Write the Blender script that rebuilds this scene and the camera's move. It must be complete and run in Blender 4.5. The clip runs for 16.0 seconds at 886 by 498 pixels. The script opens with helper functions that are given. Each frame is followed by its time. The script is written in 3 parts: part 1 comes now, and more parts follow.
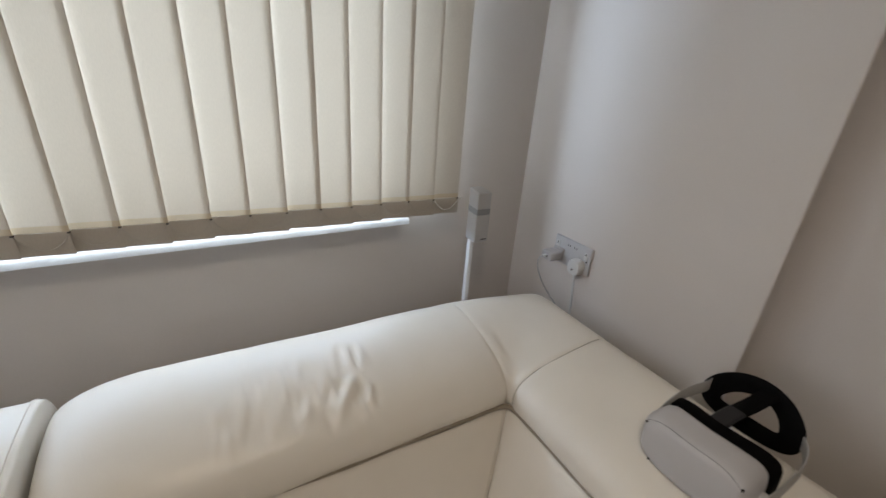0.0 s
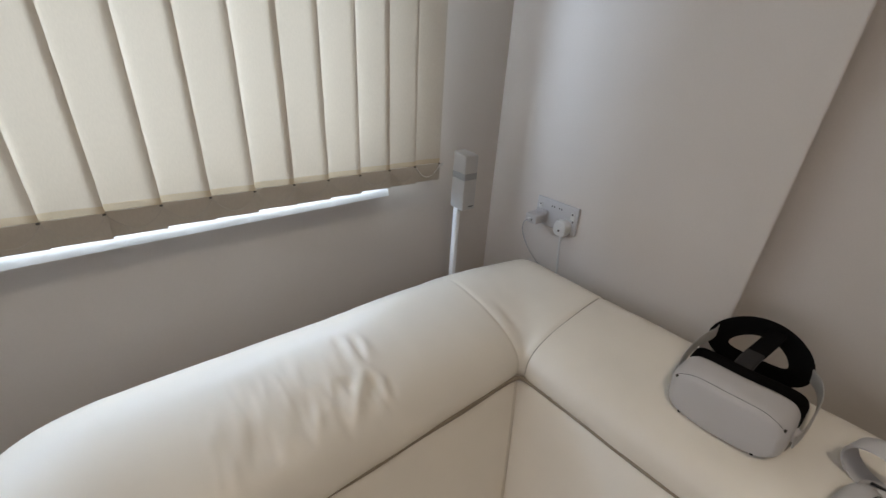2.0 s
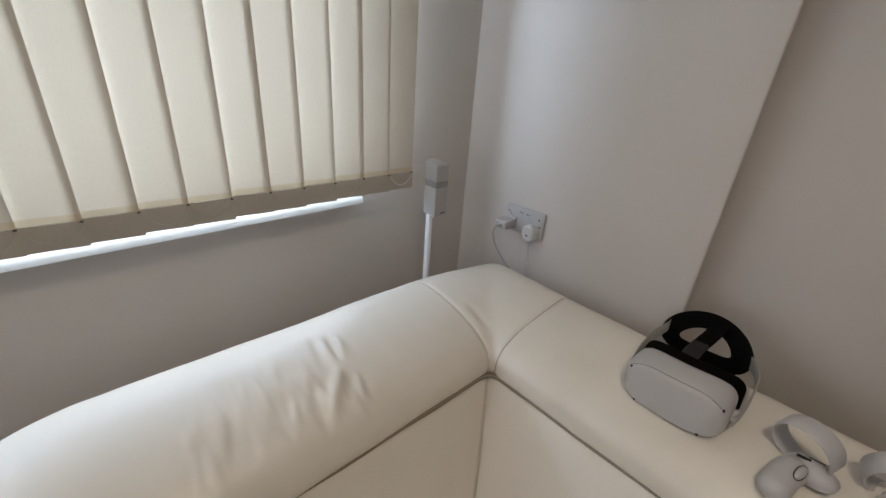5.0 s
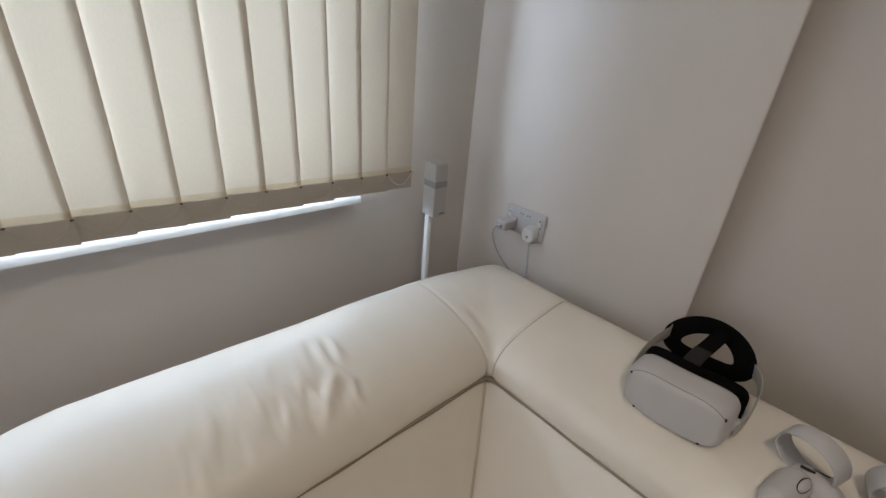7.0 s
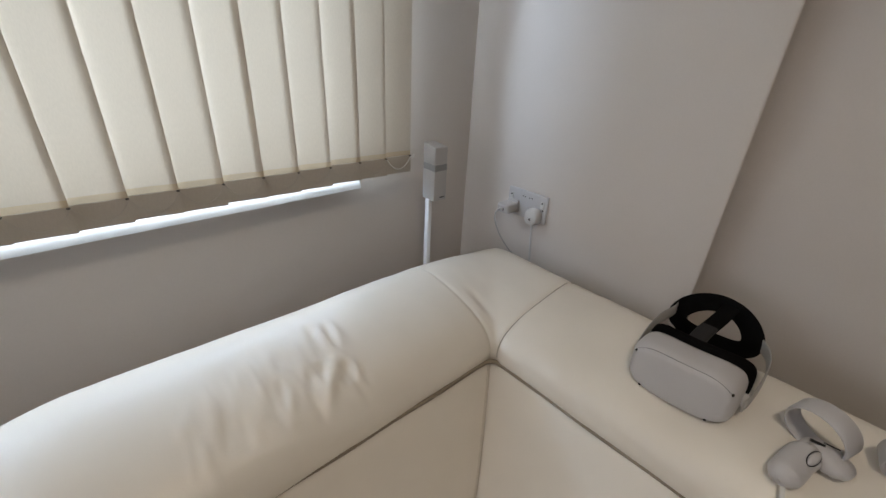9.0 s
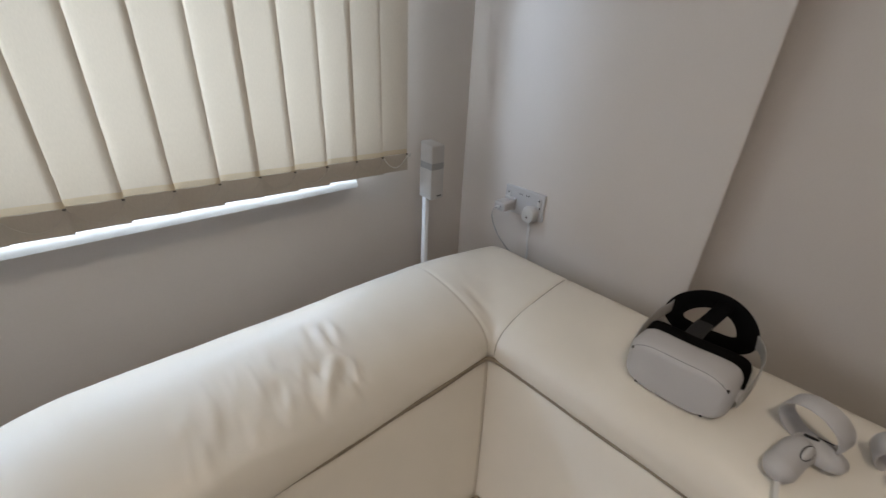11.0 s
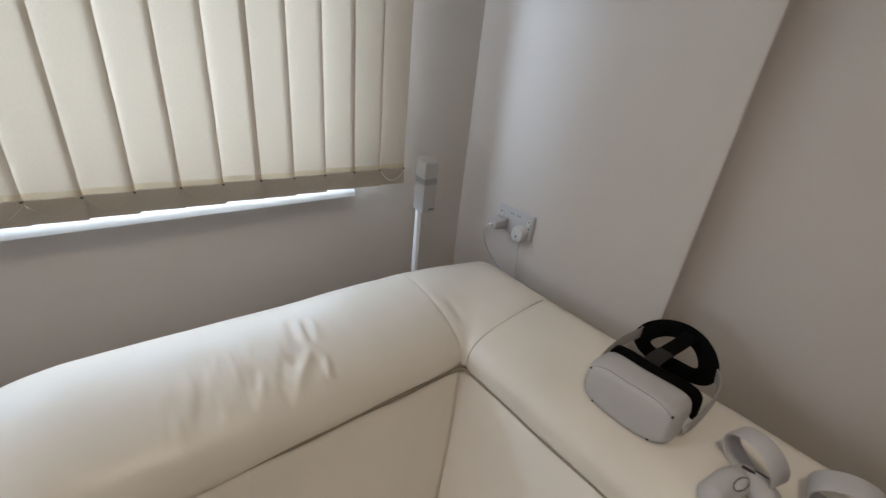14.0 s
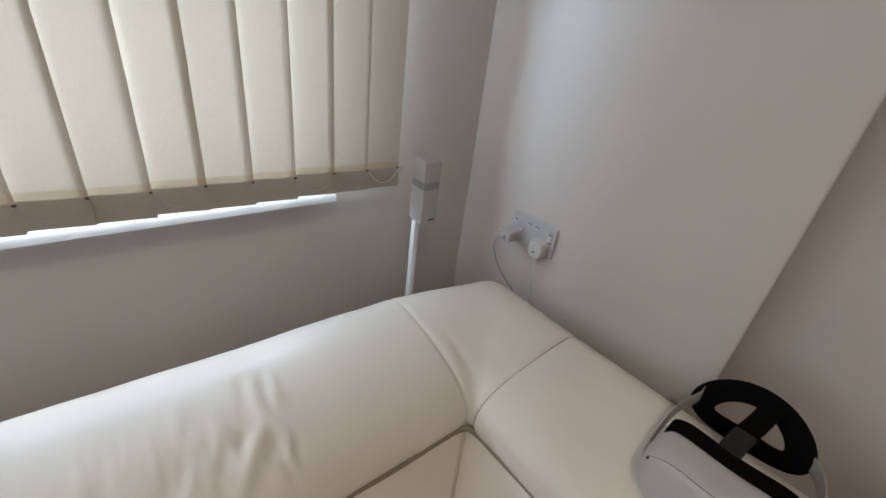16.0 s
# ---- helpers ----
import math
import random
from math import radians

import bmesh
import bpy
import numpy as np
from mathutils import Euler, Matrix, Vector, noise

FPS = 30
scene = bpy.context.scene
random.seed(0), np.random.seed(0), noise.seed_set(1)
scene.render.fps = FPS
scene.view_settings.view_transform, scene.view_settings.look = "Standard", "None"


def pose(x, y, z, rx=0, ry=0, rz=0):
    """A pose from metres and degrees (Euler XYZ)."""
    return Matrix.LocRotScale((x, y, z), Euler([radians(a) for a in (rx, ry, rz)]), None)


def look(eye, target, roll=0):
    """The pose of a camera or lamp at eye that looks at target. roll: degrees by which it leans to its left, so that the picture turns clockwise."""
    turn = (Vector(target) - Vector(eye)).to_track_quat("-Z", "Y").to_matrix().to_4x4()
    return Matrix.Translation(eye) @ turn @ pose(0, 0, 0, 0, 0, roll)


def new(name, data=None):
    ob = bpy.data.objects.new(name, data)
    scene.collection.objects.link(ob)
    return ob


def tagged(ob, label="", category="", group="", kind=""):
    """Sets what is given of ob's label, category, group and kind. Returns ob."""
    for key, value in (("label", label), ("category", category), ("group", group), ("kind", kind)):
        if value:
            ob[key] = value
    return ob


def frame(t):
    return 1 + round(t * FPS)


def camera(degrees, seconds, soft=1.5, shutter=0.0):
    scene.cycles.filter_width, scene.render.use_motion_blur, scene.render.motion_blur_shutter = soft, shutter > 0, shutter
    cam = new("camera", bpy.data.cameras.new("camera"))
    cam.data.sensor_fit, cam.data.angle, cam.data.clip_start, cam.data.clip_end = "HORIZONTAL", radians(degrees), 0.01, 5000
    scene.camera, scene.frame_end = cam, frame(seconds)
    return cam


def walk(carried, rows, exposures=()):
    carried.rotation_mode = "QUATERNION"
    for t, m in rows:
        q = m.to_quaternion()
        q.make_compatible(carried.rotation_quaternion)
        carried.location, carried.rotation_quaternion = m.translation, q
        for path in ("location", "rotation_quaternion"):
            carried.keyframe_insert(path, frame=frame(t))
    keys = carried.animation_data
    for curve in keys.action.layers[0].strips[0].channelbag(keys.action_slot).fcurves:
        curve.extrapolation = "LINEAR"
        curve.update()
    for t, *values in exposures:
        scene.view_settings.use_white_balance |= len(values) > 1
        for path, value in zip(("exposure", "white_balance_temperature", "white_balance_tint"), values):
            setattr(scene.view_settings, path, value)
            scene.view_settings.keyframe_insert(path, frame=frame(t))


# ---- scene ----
cam = camera(95.5, 16.0, shutter=0.5)
PATH = [
    (0, (0.008, 0.005, 1.298), (0.954, 1.584, 0.516), 4.3),
    (0.5, (-0.053, 0.132, 1.281), (0.987, 1.624, 0.449), 5.5),
    (1, (-0.053, 0.186, 1.265), (1.06, 1.604, 0.399), 5.4),
    (1.5, (-0.069, 0.164, 1.266), (1.09, 1.535, 0.383), 4.5),
    (2, (-0.062, 0.146, 1.255), (1.117, 1.494, 0.364), 3.7),
    (2.5, (-0.083, 0.128, 1.264), (1.145, 1.442, 0.389), 4.0),
    (3, (-0.104, 0.13, 1.27), (1.133, 1.442, 0.406), 4.1),
    (3.5, (-0.092, 0.116, 1.263), (1.154, 1.422, 0.401), 4.3),
    (4, (-0.094, 0.101, 1.268), (1.181, 1.394, 0.43), 4.5),
    (6.5, (-0.062, 0.108, 1.261), (1.204, 1.399, 0.406), 4.5),
    (7, (-0.065, 0.109, 1.266), (1.198, 1.405, 0.415), 4.9),
    (7.5, (-0.068, 0.107, 1.264), (1.186, 1.405, 0.401), 4.7),
    (8, (-0.067, 0.104, 1.265), (1.19, 1.397, 0.399), 4.3),
    (8.5, (-0.055, 0.099, 1.245), (1.189, 1.395, 0.365), 3.6),
    (10.8, (-0.059, 0.116, 1.248), (1.162, 1.413, 0.336), 2.8),
    (11, (-0.055, 0.1, 1.249), (1.181, 1.387, 0.345), 3.0),
    (11.5, (-0.057, 0.075, 1.265), (1.22, 1.331, 0.376), 3.8),
    (12, (-0.038, 0.101, 1.265), (1.248, 1.349, 0.377), 4.4),
    (12.5, (-0.026, 0.1, 1.254), (1.269, 1.333, 0.359), 5.2),
    (13, (-0.022, 0.102, 1.263), (1.249, 1.349, 0.352), 5.8),
    (13.5, (-0.026, 0.093, 1.27), (1.204, 1.393, 0.378), 6.2),
    (14, (-0.025, 0.012, 1.278), (1.16, 1.377, 0.422), 6.3),
    (14.5, (-0.002, -0.054, 1.292), (1.136, 1.354, 0.442), 6.4),
    (15, (0.038, -0.001, 1.284), (1.167, 1.396, 0.405), 6.7),
    (15.5, (0.091, 0.131, 1.264), (1.265, 1.476, 0.363), 7.7),
    (16, (0.115, 0.204, 1.256), (1.292, 1.529, 0.331), 7.6),
]
walk(cam, [(t, look(eye, target, roll)) for t, eye, target, roll in PATH])

# ---- light ----
FLOOR = -0.08
CEIL = 2.32
X0, Y0 = -2.7, -3.3  # far walls of the room
world = bpy.data.worlds.new("overcast_sky")
scene.world = world
world.use_nodes = True
wn = world.node_tree.nodes
sky = wn.new("ShaderNodeTexSky")
sky.sky_type = "NISHITA"
sky.sun_disc = False
sky.sun_elevation, sky.sun_rotation = radians(40), radians(20)
world.node_tree.links.new(sky.outputs["Color"], wn["Background"].inputs["Color"])
wn["Background"].inputs["Strength"].default_value = 0.10


def area_lamp(name, watts, size, size_y, colour, m, shape="RECTANGLE", spread=180):
    data = bpy.data.lights.new(name, "AREA")
    data.energy, data.shape, data.size, data.size_y, data.color = watts, shape, size, size_y, colour
    data.spread = radians(spread)
    ob = new(name, data)
    ob.matrix_world = m
    return ob


sun_data = bpy.data.lights.new("sun", "SUN")
sun_data.energy, sun_data.angle, sun_data.color = 0.8, radians(15), (1.0, 0.97, 0.92)
sun_ob = new("sun", sun_data)
sun_ob.matrix_world = look((1, 3, 4), (0.2, 1.0, 1.5))
area_lamp("window_daylight", 134, 2.94, 1.14, (0.585, 0.757, 1.0), look((-0.98, 1.125, 1.502), (-0.98, 0.0, 1.502)), spread=157)
# the west lamp is an added fill for the pier and the arm
area_lamp("west_fill", 6.5, 1.5, 1.3, (0.98, 0.92, 0.96), look((X0 - 0.12, 0.0, 1.5), (0, 0.0, 1.5)))
area_lamp("ceiling_lamp", 4.7, 0.14, 0.14, (1.0, 0.85, 0.68), look((-0.15, -0.25, CEIL - 0.06), (-0.15, -0.25, 0)), "DISK", 130)

# ---- materials ----


def material(name):
    mat = bpy.data.materials.new(name)
    mat.use_nodes = True
    nt = mat.node_tree
    return mat, nt, nt.nodes["Principled BSDF"]


def surface(name, colour, rough, metal=0.0, spread=0.06, scale=6.0, grain=400.0, bump=0.05, depth=0.001, coat=0.0, speckle=0.03):
    """Base colour with wide mottling and fine grain, and a fine relief; sizes in 1/metres."""
    mat, nt, bsdf = material(name)
    tex = nt.nodes.new("ShaderNodeTexCoord")
    wide = nt.nodes.new("ShaderNodeTexNoise")
    wide.inputs["Scale"].default_value, wide.inputs["Detail"].default_value = scale, 4
    fine = nt.nodes.new("ShaderNodeTexNoise")
    fine.inputs["Scale"].default_value, fine.inputs["Detail"].default_value = grain, 3
    for n in (wide, fine):
        nt.links.new(tex.outputs["Object"], n.inputs["Vector"])
    ramp = nt.nodes.new("ShaderNodeValToRGB")
    ramp.color_ramp.elements[0].position, ramp.color_ramp.elements[1].position = 0.3, 0.7
    ramp.color_ramp.elements[0].color = (*[c * (1 - spread) for c in colour], 1)
    ramp.color_ramp.elements[1].color = (*[min(1, c * (1 + spread * 0.5)) for c in colour], 1)
    nt.links.new(wide.outputs["Fac"], ramp.inputs["Fac"])
    mix = nt.nodes.new("ShaderNodeMixRGB")
    mix.blend_type = "MULTIPLY"
    mix.inputs["Fac"].default_value = 1
    spk = nt.nodes.new("ShaderNodeMapRange")
    spk.inputs["To Min"].default_value, spk.inputs["To Max"].default_value = 1 - speckle, 1 + speckle
    nt.links.new(fine.outputs["Fac"], spk.inputs["Value"])
    nt.links.new(ramp.outputs["Color"], mix.inputs["Color1"])
    nt.links.new(spk.outputs["Result"], mix.inputs["Color2"])
    nt.links.new(mix.outputs["Color"], bsdf.inputs["Base Color"])
    rr = nt.nodes.new("ShaderNodeMapRange")
    rr.inputs["To Min"].default_value, rr.inputs["To Max"].default_value = max(0.02, rough - 0.05), min(1, rough + 0.05)
    nt.links.new(wide.outputs["Fac"], rr.inputs["Value"])
    nt.links.new(rr.outputs["Result"], bsdf.inputs["Roughness"])
    bsdf.inputs["Metallic"].default_value = metal
    bsdf.inputs["Coat Weight"].default_value = coat
    if bump:
        b = nt.nodes.new("ShaderNodeBump")
        b.inputs["Strength"].default_value, b.inputs["Distance"].default_value = bump, depth
        nt.links.new(fine.outputs["Fac"], b.inputs["Height"])
        nt.links.new(b.outputs["Normal"], bsdf.inputs["Normal"])
    return mat


def leather(name, colour):
    """Ivory leather: pebbled grain, faint hairline creases, soft sheen."""
    mat, nt, bsdf = material(name)
    tex = nt.nodes.new("ShaderNodeTexCoord")
    wide = nt.nodes.new("ShaderNodeTexNoise")
    wide.inputs["Scale"].default_value, wide.inputs["Detail"].default_value = 5, 5
    pebble = nt.nodes.new("ShaderNodeTexVoronoi")
    pebble.inputs["Scale"].default_value = 420
    crease = nt.nodes.new("ShaderNodeTexVoronoi")
    crease.feature = "DISTANCE_TO_EDGE"
    crease.inputs["Scale"].default_value = 120
    for n in (wide, pebble, crease):
        nt.links.new(tex.outputs["Object"], n.inputs["Vector"])
    ramp = nt.nodes.new("ShaderNodeValToRGB")
    ramp.color_ramp.elements[0].position, ramp.color_ramp.elements[1].position = 0.28, 0.72
    ramp.color_ramp.elements[0].color = (*[c * 0.94 for c in colour], 1)
    ramp.color_ramp.elements[1].color = (*[c * 1.03 for c in colour], 1)
    nt.links.new(wide.outputs["Fac"], ramp.inputs["Fac"])
    nt.links.new(ramp.outputs["Color"], bsdf.inputs["Base Color"])
    bsdf.inputs["Roughness"].default_value = 0.41
    bsdf.inputs["Coat Weight"].default_value, bsdf.inputs["Coat Roughness"].default_value = 0.13, 0.30
    bsdf.inputs["Specular IOR Level"].default_value = 0.5
    b1 = nt.nodes.new("ShaderNodeBump")
    b1.inputs["Strength"].default_value, b1.inputs["Distance"].default_value = 0.10, 0.0006
    nt.links.new(pebble.outputs["Distance"], b1.inputs["Height"])
    b2 = nt.nodes.new("ShaderNodeBump")
    b2.inputs["Strength"].default_value, b2.inputs["Distance"].default_value = 0.05, 0.0006
    nt.links.new(crease.outputs["Distance"], b2.inputs["Height"])
    nt.links.new(b1.outputs["Normal"], b2.inputs["Normal"])
    b3 = nt.nodes.new("ShaderNodeBump")
    b3.inputs["Strength"].default_value, b3.inputs["Distance"].default_value = 0.25, 0.004
    nt.links.new(wide.outputs["Fac"], b3.inputs["Height"])
    nt.links.new(b2.outputs["Normal"], b3.inputs["Normal"])
    nt.links.new(b3.outputs["Normal"], bsdf.inputs["Normal"])
    return mat


def blind_fabric(name, colour, through_share, glow=None):
    """Woven cloth that lets part of the daylight through; glow: its colour against the light, where that differs."""
    mat = bpy.data.materials.new(name)
    mat.use_nodes = True
    nt = mat.node_tree
    nt.nodes.remove(nt.nodes["Principled BSDF"])
    out = nt.nodes["Material Output"]
    tex = nt.nodes.new("ShaderNodeTexCoord")
    weave = nt.nodes.new("ShaderNodeTexNoise")
    weave.inputs["Scale"].default_value, weave.inputs["Detail"].default_value = 500, 2
    stretch = nt.nodes.new("ShaderNodeMapping")
    stretch.inputs["Scale"].default_value = (1.0, 1.0, 0.25)
    nt.links.new(tex.outputs["Object"], stretch.inputs["Vector"])
    nt.links.new(stretch.outputs["Vector"], weave.inputs["Vector"])
    ramp = nt.nodes.new("ShaderNodeValToRGB")
    ramp.color_ramp.elements[0].position, ramp.color_ramp.elements[1].position = 0.3, 0.7
    ramp.color_ramp.elements[0].color = (*[c * 0.95 for c in colour], 1)
    ramp.color_ramp.elements[1].color = (*colour, 1)
    nt.links.new(weave.outputs["Fac"], ramp.inputs["Fac"])
    diff, tran, mix = nt.nodes.new("ShaderNodeBsdfDiffuse"), nt.nodes.new("ShaderNodeBsdfTranslucent"), nt.nodes.new("ShaderNodeMixShader")
    bump = nt.nodes.new("ShaderNodeBump")
    bump.inputs["Strength"].default_value, bump.inputs["Distance"].default_value = 0.15, 0.0005
    nt.links.new(weave.outputs["Fac"], bump.inputs["Height"])
    for n in (diff, tran):
        if n is tran and glow:
            tint = nt.nodes.new("ShaderNodeMixRGB")
            tint.blend_type = "MULTIPLY"
            tint.inputs["Fac"].default_value = 1
            tint.inputs["Color2"].default_value = (*[g / c for g, c in zip(glow, colour)], 1)
            nt.links.new(ramp.outputs["Color"], tint.inputs["Color1"])
            nt.links.new(tint.outputs["Color"], n.inputs["Color"])
        else:
            nt.links.new(ramp.outputs["Color"], n.inputs["Color"])
        nt.links.new(bump.outputs["Normal"], n.inputs["Normal"])
    mix.inputs["Fac"].default_value = through_share
    nt.links.new(diff.outputs["BSDF"], mix.inputs[1])
    nt.links.new(tran.outputs["BSDF"], mix.inputs[2])
    nt.links.new(mix.outputs["Shader"], out.inputs["Surface"])
    return mat


def glass(name):
    mat, nt, bsdf = material(name)
    bsdf.inputs["Base Color"].default_value = (1, 1, 1, 1)
    bsdf.inputs["Transmission Weight"].default_value = 1
    bsdf.inputs["Roughness"].default_value = 0.0
    bsdf.inputs["IOR"].default_value = 1.45
    return mat


M_WALL = surface("matt_wall_paint", (0.645, 0.592, 0.545), 0.75, spread=0.03, scale=2.5, grain=260, bump=0.12, depth=0.0008)
M_CEIL = surface("ceiling_paint", (0.78, 0.77, 0.75), 0.85, spread=0.02, grain=200, bump=0.1)
M_FLOOR = surface("grey_carpet", (0.22, 0.20, 0.18), 0.95, spread=0.2, scale=14, grain=700, bump=0.6, depth=0.004, speckle=0.25)
M_UPVC = surface("white_plastic_frame", (0.80, 0.81, 0.82), 0.3, spread=0.02, bump=0.0)
M_SILL = surface("white_gloss_sill", (0.80, 0.81, 0.83), 0.3, spread=0.03, scale=9, grain=90, bump=0.05)
M_GLASS = glass("window_glass")
M_FABRIC = blind_fabric("cream_blind_cloth", (0.58, 0.53, 0.46), 0.079, (0.745, 0.602, 0.43))
M_HEM = blind_fabric("hem_pocket_cloth", (0.50, 0.45, 0.38), 0.03)
M_WELD = blind_fabric("welded_hem_cloth", (0.575, 0.475, 0.335), 0.068)
M_WEIGHT = surface("white_weight_plate", (0.62, 0.60, 0.56), 0.5, bump=0.0)
M_CLIP = surface("dark_chain_clip", (0.10, 0.09, 0.08), 0.4, bump=0.0)
M_FINE_CHAIN = surface("cream_bead_chain", (0.44, 0.40, 0.35), 0.4, bump=0.0)
M_CHAIN = surface("white_bead_chain", (0.70, 0.68, 0.64), 0.3, bump=0.0)
M_LEATHER = leather("ivory_leather", (0.80, 0.748, 0.662))
# taupe as dark as the shadowed gap under the rolls
M_GAP_CORD = surface("taupe_gap_cord", (0.27, 0.225, 0.17), 0.6, spread=0.1, bump=0.1)
M_STITCH = surface("ivory_thread", (0.42, 0.38, 0.31), 0.7, bump=0.0)
M_THREAD = surface("pale_thread", (0.60, 0.55, 0.48), 0.7, bump=0.0)
M_BUCKLE = surface("charcoal_buckle", (0.009, 0.008, 0.0085), 0.6, spread=0.1, bump=0.0)
M_BASE = surface("dark_sofa_base", (0.05, 0.045, 0.04), 0.7, bump=0.1)
M_SOCKET = surface("white_socket_plastic", (0.52, 0.51, 0.51), 0.32, spread=0.02, bump=0.0)
M_PLUG = surface("white_plug_plastic", (0.64, 0.63, 0.61), 0.3, spread=0.02, bump=0.0)
# plug white, darkened for the charger's shaded side
M_CHARGER_SHADE = surface("shaded_white_charger", (0.50, 0.475, 0.465), 0.35, spread=0.02, bump=0.0)
M_CABLE = surface("grey_cable", (0.40, 0.39, 0.38), 0.45, bump=0.0)
M_DARK = surface("black_mark", (0.015, 0.015, 0.016), 0.35, bump=0.0)
M_SPEAKER = surface("pale_grey_speaker_plastic", (0.46, 0.45, 0.44), 0.4, spread=0.03, grain=900, bump=0.05, depth=0.0003)
M_MESH = surface("grey_speaker_band", (0.29, 0.295, 0.295), 0.55, spread=0.03, grain=1500, bump=0.2, depth=0.0004, speckle=0.15)
M_POLE = surface("white_painted_pole", (0.78, 0.79, 0.80), 0.3, spread=0.02, bump=0.0)
M_SHELL = surface("matt_grey_white_shell", (0.50, 0.485, 0.485), 0.42, spread=0.02, scale=20, grain=1600, bump=0.06, depth=0.0002)
M_STRAP = surface("grey_rubber_strap", (0.42, 0.405, 0.385), 0.5, spread=0.04, grain=900, bump=0.05)
M_FOAM = surface("black_foam", (0.004, 0.0036, 0.0036), 0.95, spread=0.2, scale=60, grain=1500, bump=0.4, depth=0.0008, speckle=0.2)
M_WEB = surface("black_elastic_webbing", (0.005, 0.0048, 0.005), 0.9, spread=0.2, scale=80, grain=1400, bump=0.5, depth=0.0008, speckle=0.25)
for m_ in (M_FOAM, M_WEB):
    m_.node_tree.nodes["Principled BSDF"].inputs["Specular IOR Level"].default_value = 0.06
M_GLOSS = surface("black_gloss_plate", (0.012, 0.012, 0.013), 0.18, spread=0.05, bump=0.0)

# ---- mesh helpers ----


def thing(name, label, category, at=(0, 0, 0), group="", kind="", m=None):
    ob = new(name)
    ob.matrix_world = m if m is not None else Matrix.Translation(at)
    ob.empty_display_size = 0.05
    return tagged(ob, label, category, group, kind)


def part(name, bm, mat, parent=None, label="", smooth=True, angle=40):
    """One mesh object in its parent's space."""
    me = bpy.data.meshes.new(name)
    bmesh.ops.recalc_face_normals(bm, faces=bm.faces)
    for f in bm.faces:
        f.smooth = smooth
    for e in bm.edges:
        if len(e.link_faces) == 2 and e.calc_face_angle(0) > radians(angle):
            e.smooth = False
    bm.to_mesh(me)
    bm.free()
    me.materials.append(mat)
    ob = new(name, me)
    if parent is not None:
        ob.parent = parent
    return tagged(ob, label)


def rbox(lo, hi, bevel=0.0, seg=2, bm=None):
    """A box between two corners, its edges rounded."""
    bm = bm or bmesh.new()
    r = bmesh.ops.create_cube(bm, size=1)
    vs = r["verts"]
    c = [(a + b) / 2 for a, b in zip(lo, hi)]
    s = [b - a for a, b in zip(lo, hi)]
    for v in vs:
        v.co = Vector([c[i] + v.co[i] * s[i] for i in range(3)])
    if bevel:
        es = list({e for v in vs for e in v.link_edges})
        bmesh.ops.bevel(bm, geom=es, offset=bevel, segments=seg, profile=0.5, affect="EDGES")
    return bm


def grid(rows, closed_u=False, closed_v=False, caps=False, bm=None):
    """Skin over rows of points; every row has the same number of points."""
    bm = bm or bmesh.new()
    vs = [[bm.verts.new(p) for p in row] for row in rows]
    n, m = len(vs), len(vs[0])
    for i in range(n if closed_u else n - 1):
        for j in range(m if closed_v else m - 1):
            a, b, c, d = vs[i][j], vs[(i + 1) % n][j], vs[(i + 1) % n][(j + 1) % m], vs[i][(j + 1) % m]
            if len({a, b, c, d}) == 4:
                bm.faces.new((a, b, c, d))
    if caps:
        bm.faces.new(vs[0])
        bm.faces.new(list(reversed(vs[-1])))
    return bm


def spline(points, n):
    """n points along a smooth curve through the given ones."""
    p = [Vector(q) for q in points]
    p = [2 * p[0] - p[1], *p, 2 * p[-1] - p[-2]]
    out = []
    k = len(p) - 3
    for i in range(n):
        t = i / (n - 1) * k
        j = min(int(t), k - 1)
        t -= j
        a, b, c, d = p[j:j + 4]
        out.append(0.5 * (2 * b + (c - a) * t + (2 * a - 5 * b + 4 * c - d) * t * t + (3 * b - a - 3 * c + d) * t ** 3))
    return out


def tube(points, r, sides=8, bm=None, flat=1.0, up=(0, 0, 1)):
    """A round or flattened cord along points."""
    rows = []
    n = len(points)
    for i, p in enumerate(points):
        d = (Vector(points[min(i + 1, n - 1)]) - Vector(points[max(i - 1, 0)])).normalized()
        s = d.cross(Vector(up))
        s = s.normalized() if s.length > 1e-4 else Vector((1, 0, 0))
        u = s.cross(d).normalized()
        rr = r(i / (n - 1)) if callable(r) else r
        rows.append([Vector(p) + rr * (math.cos(a) * s + flat * math.sin(a) * u) for a in (2 * math.pi * k / sides for k in range(sides))])
    return grid(rows, closed_v=True, caps=True, bm=bm)


def band(points, width_dirs, thick_dirs, width, thick, closed=False):
    """A flat strap along points with its width and thickness directions."""
    rows = []
    for k, (p, w, t) in enumerate(zip(points, width_dirs, thick_dirs)):
        p, w, t = Vector(p), Vector(w).normalized() * (width(k) if callable(width) else width) / 2, Vector(t).normalized() * thick / 2
        e = 0.82
        rows.append([p + w * e + t, p + w + t * 0.4, p + w - t * 0.4, p + w * e - t, p - w * e - t, p - w - t * 0.4, p - w + t * 0.4, p - w * e + t])
    return grid(rows, closed_u=closed, closed_v=True, caps=not closed)


# ---- room ----
WX, WY = 0.938, 1.052          # faces of the socket pier and of the window wall
PIER_Y, RECESS_X = 0.286, 1.035  # outer corner of the pier, back of the recess
OP = (-2.50, 0.550, 0.931, 2.08)  # window opening: x, x, z, z


def structure(name, bm, mat, label):
    ob = part(name, bm, mat, smooth=False)
    return tagged(ob, label, name.split("_")[0], kind="structure")


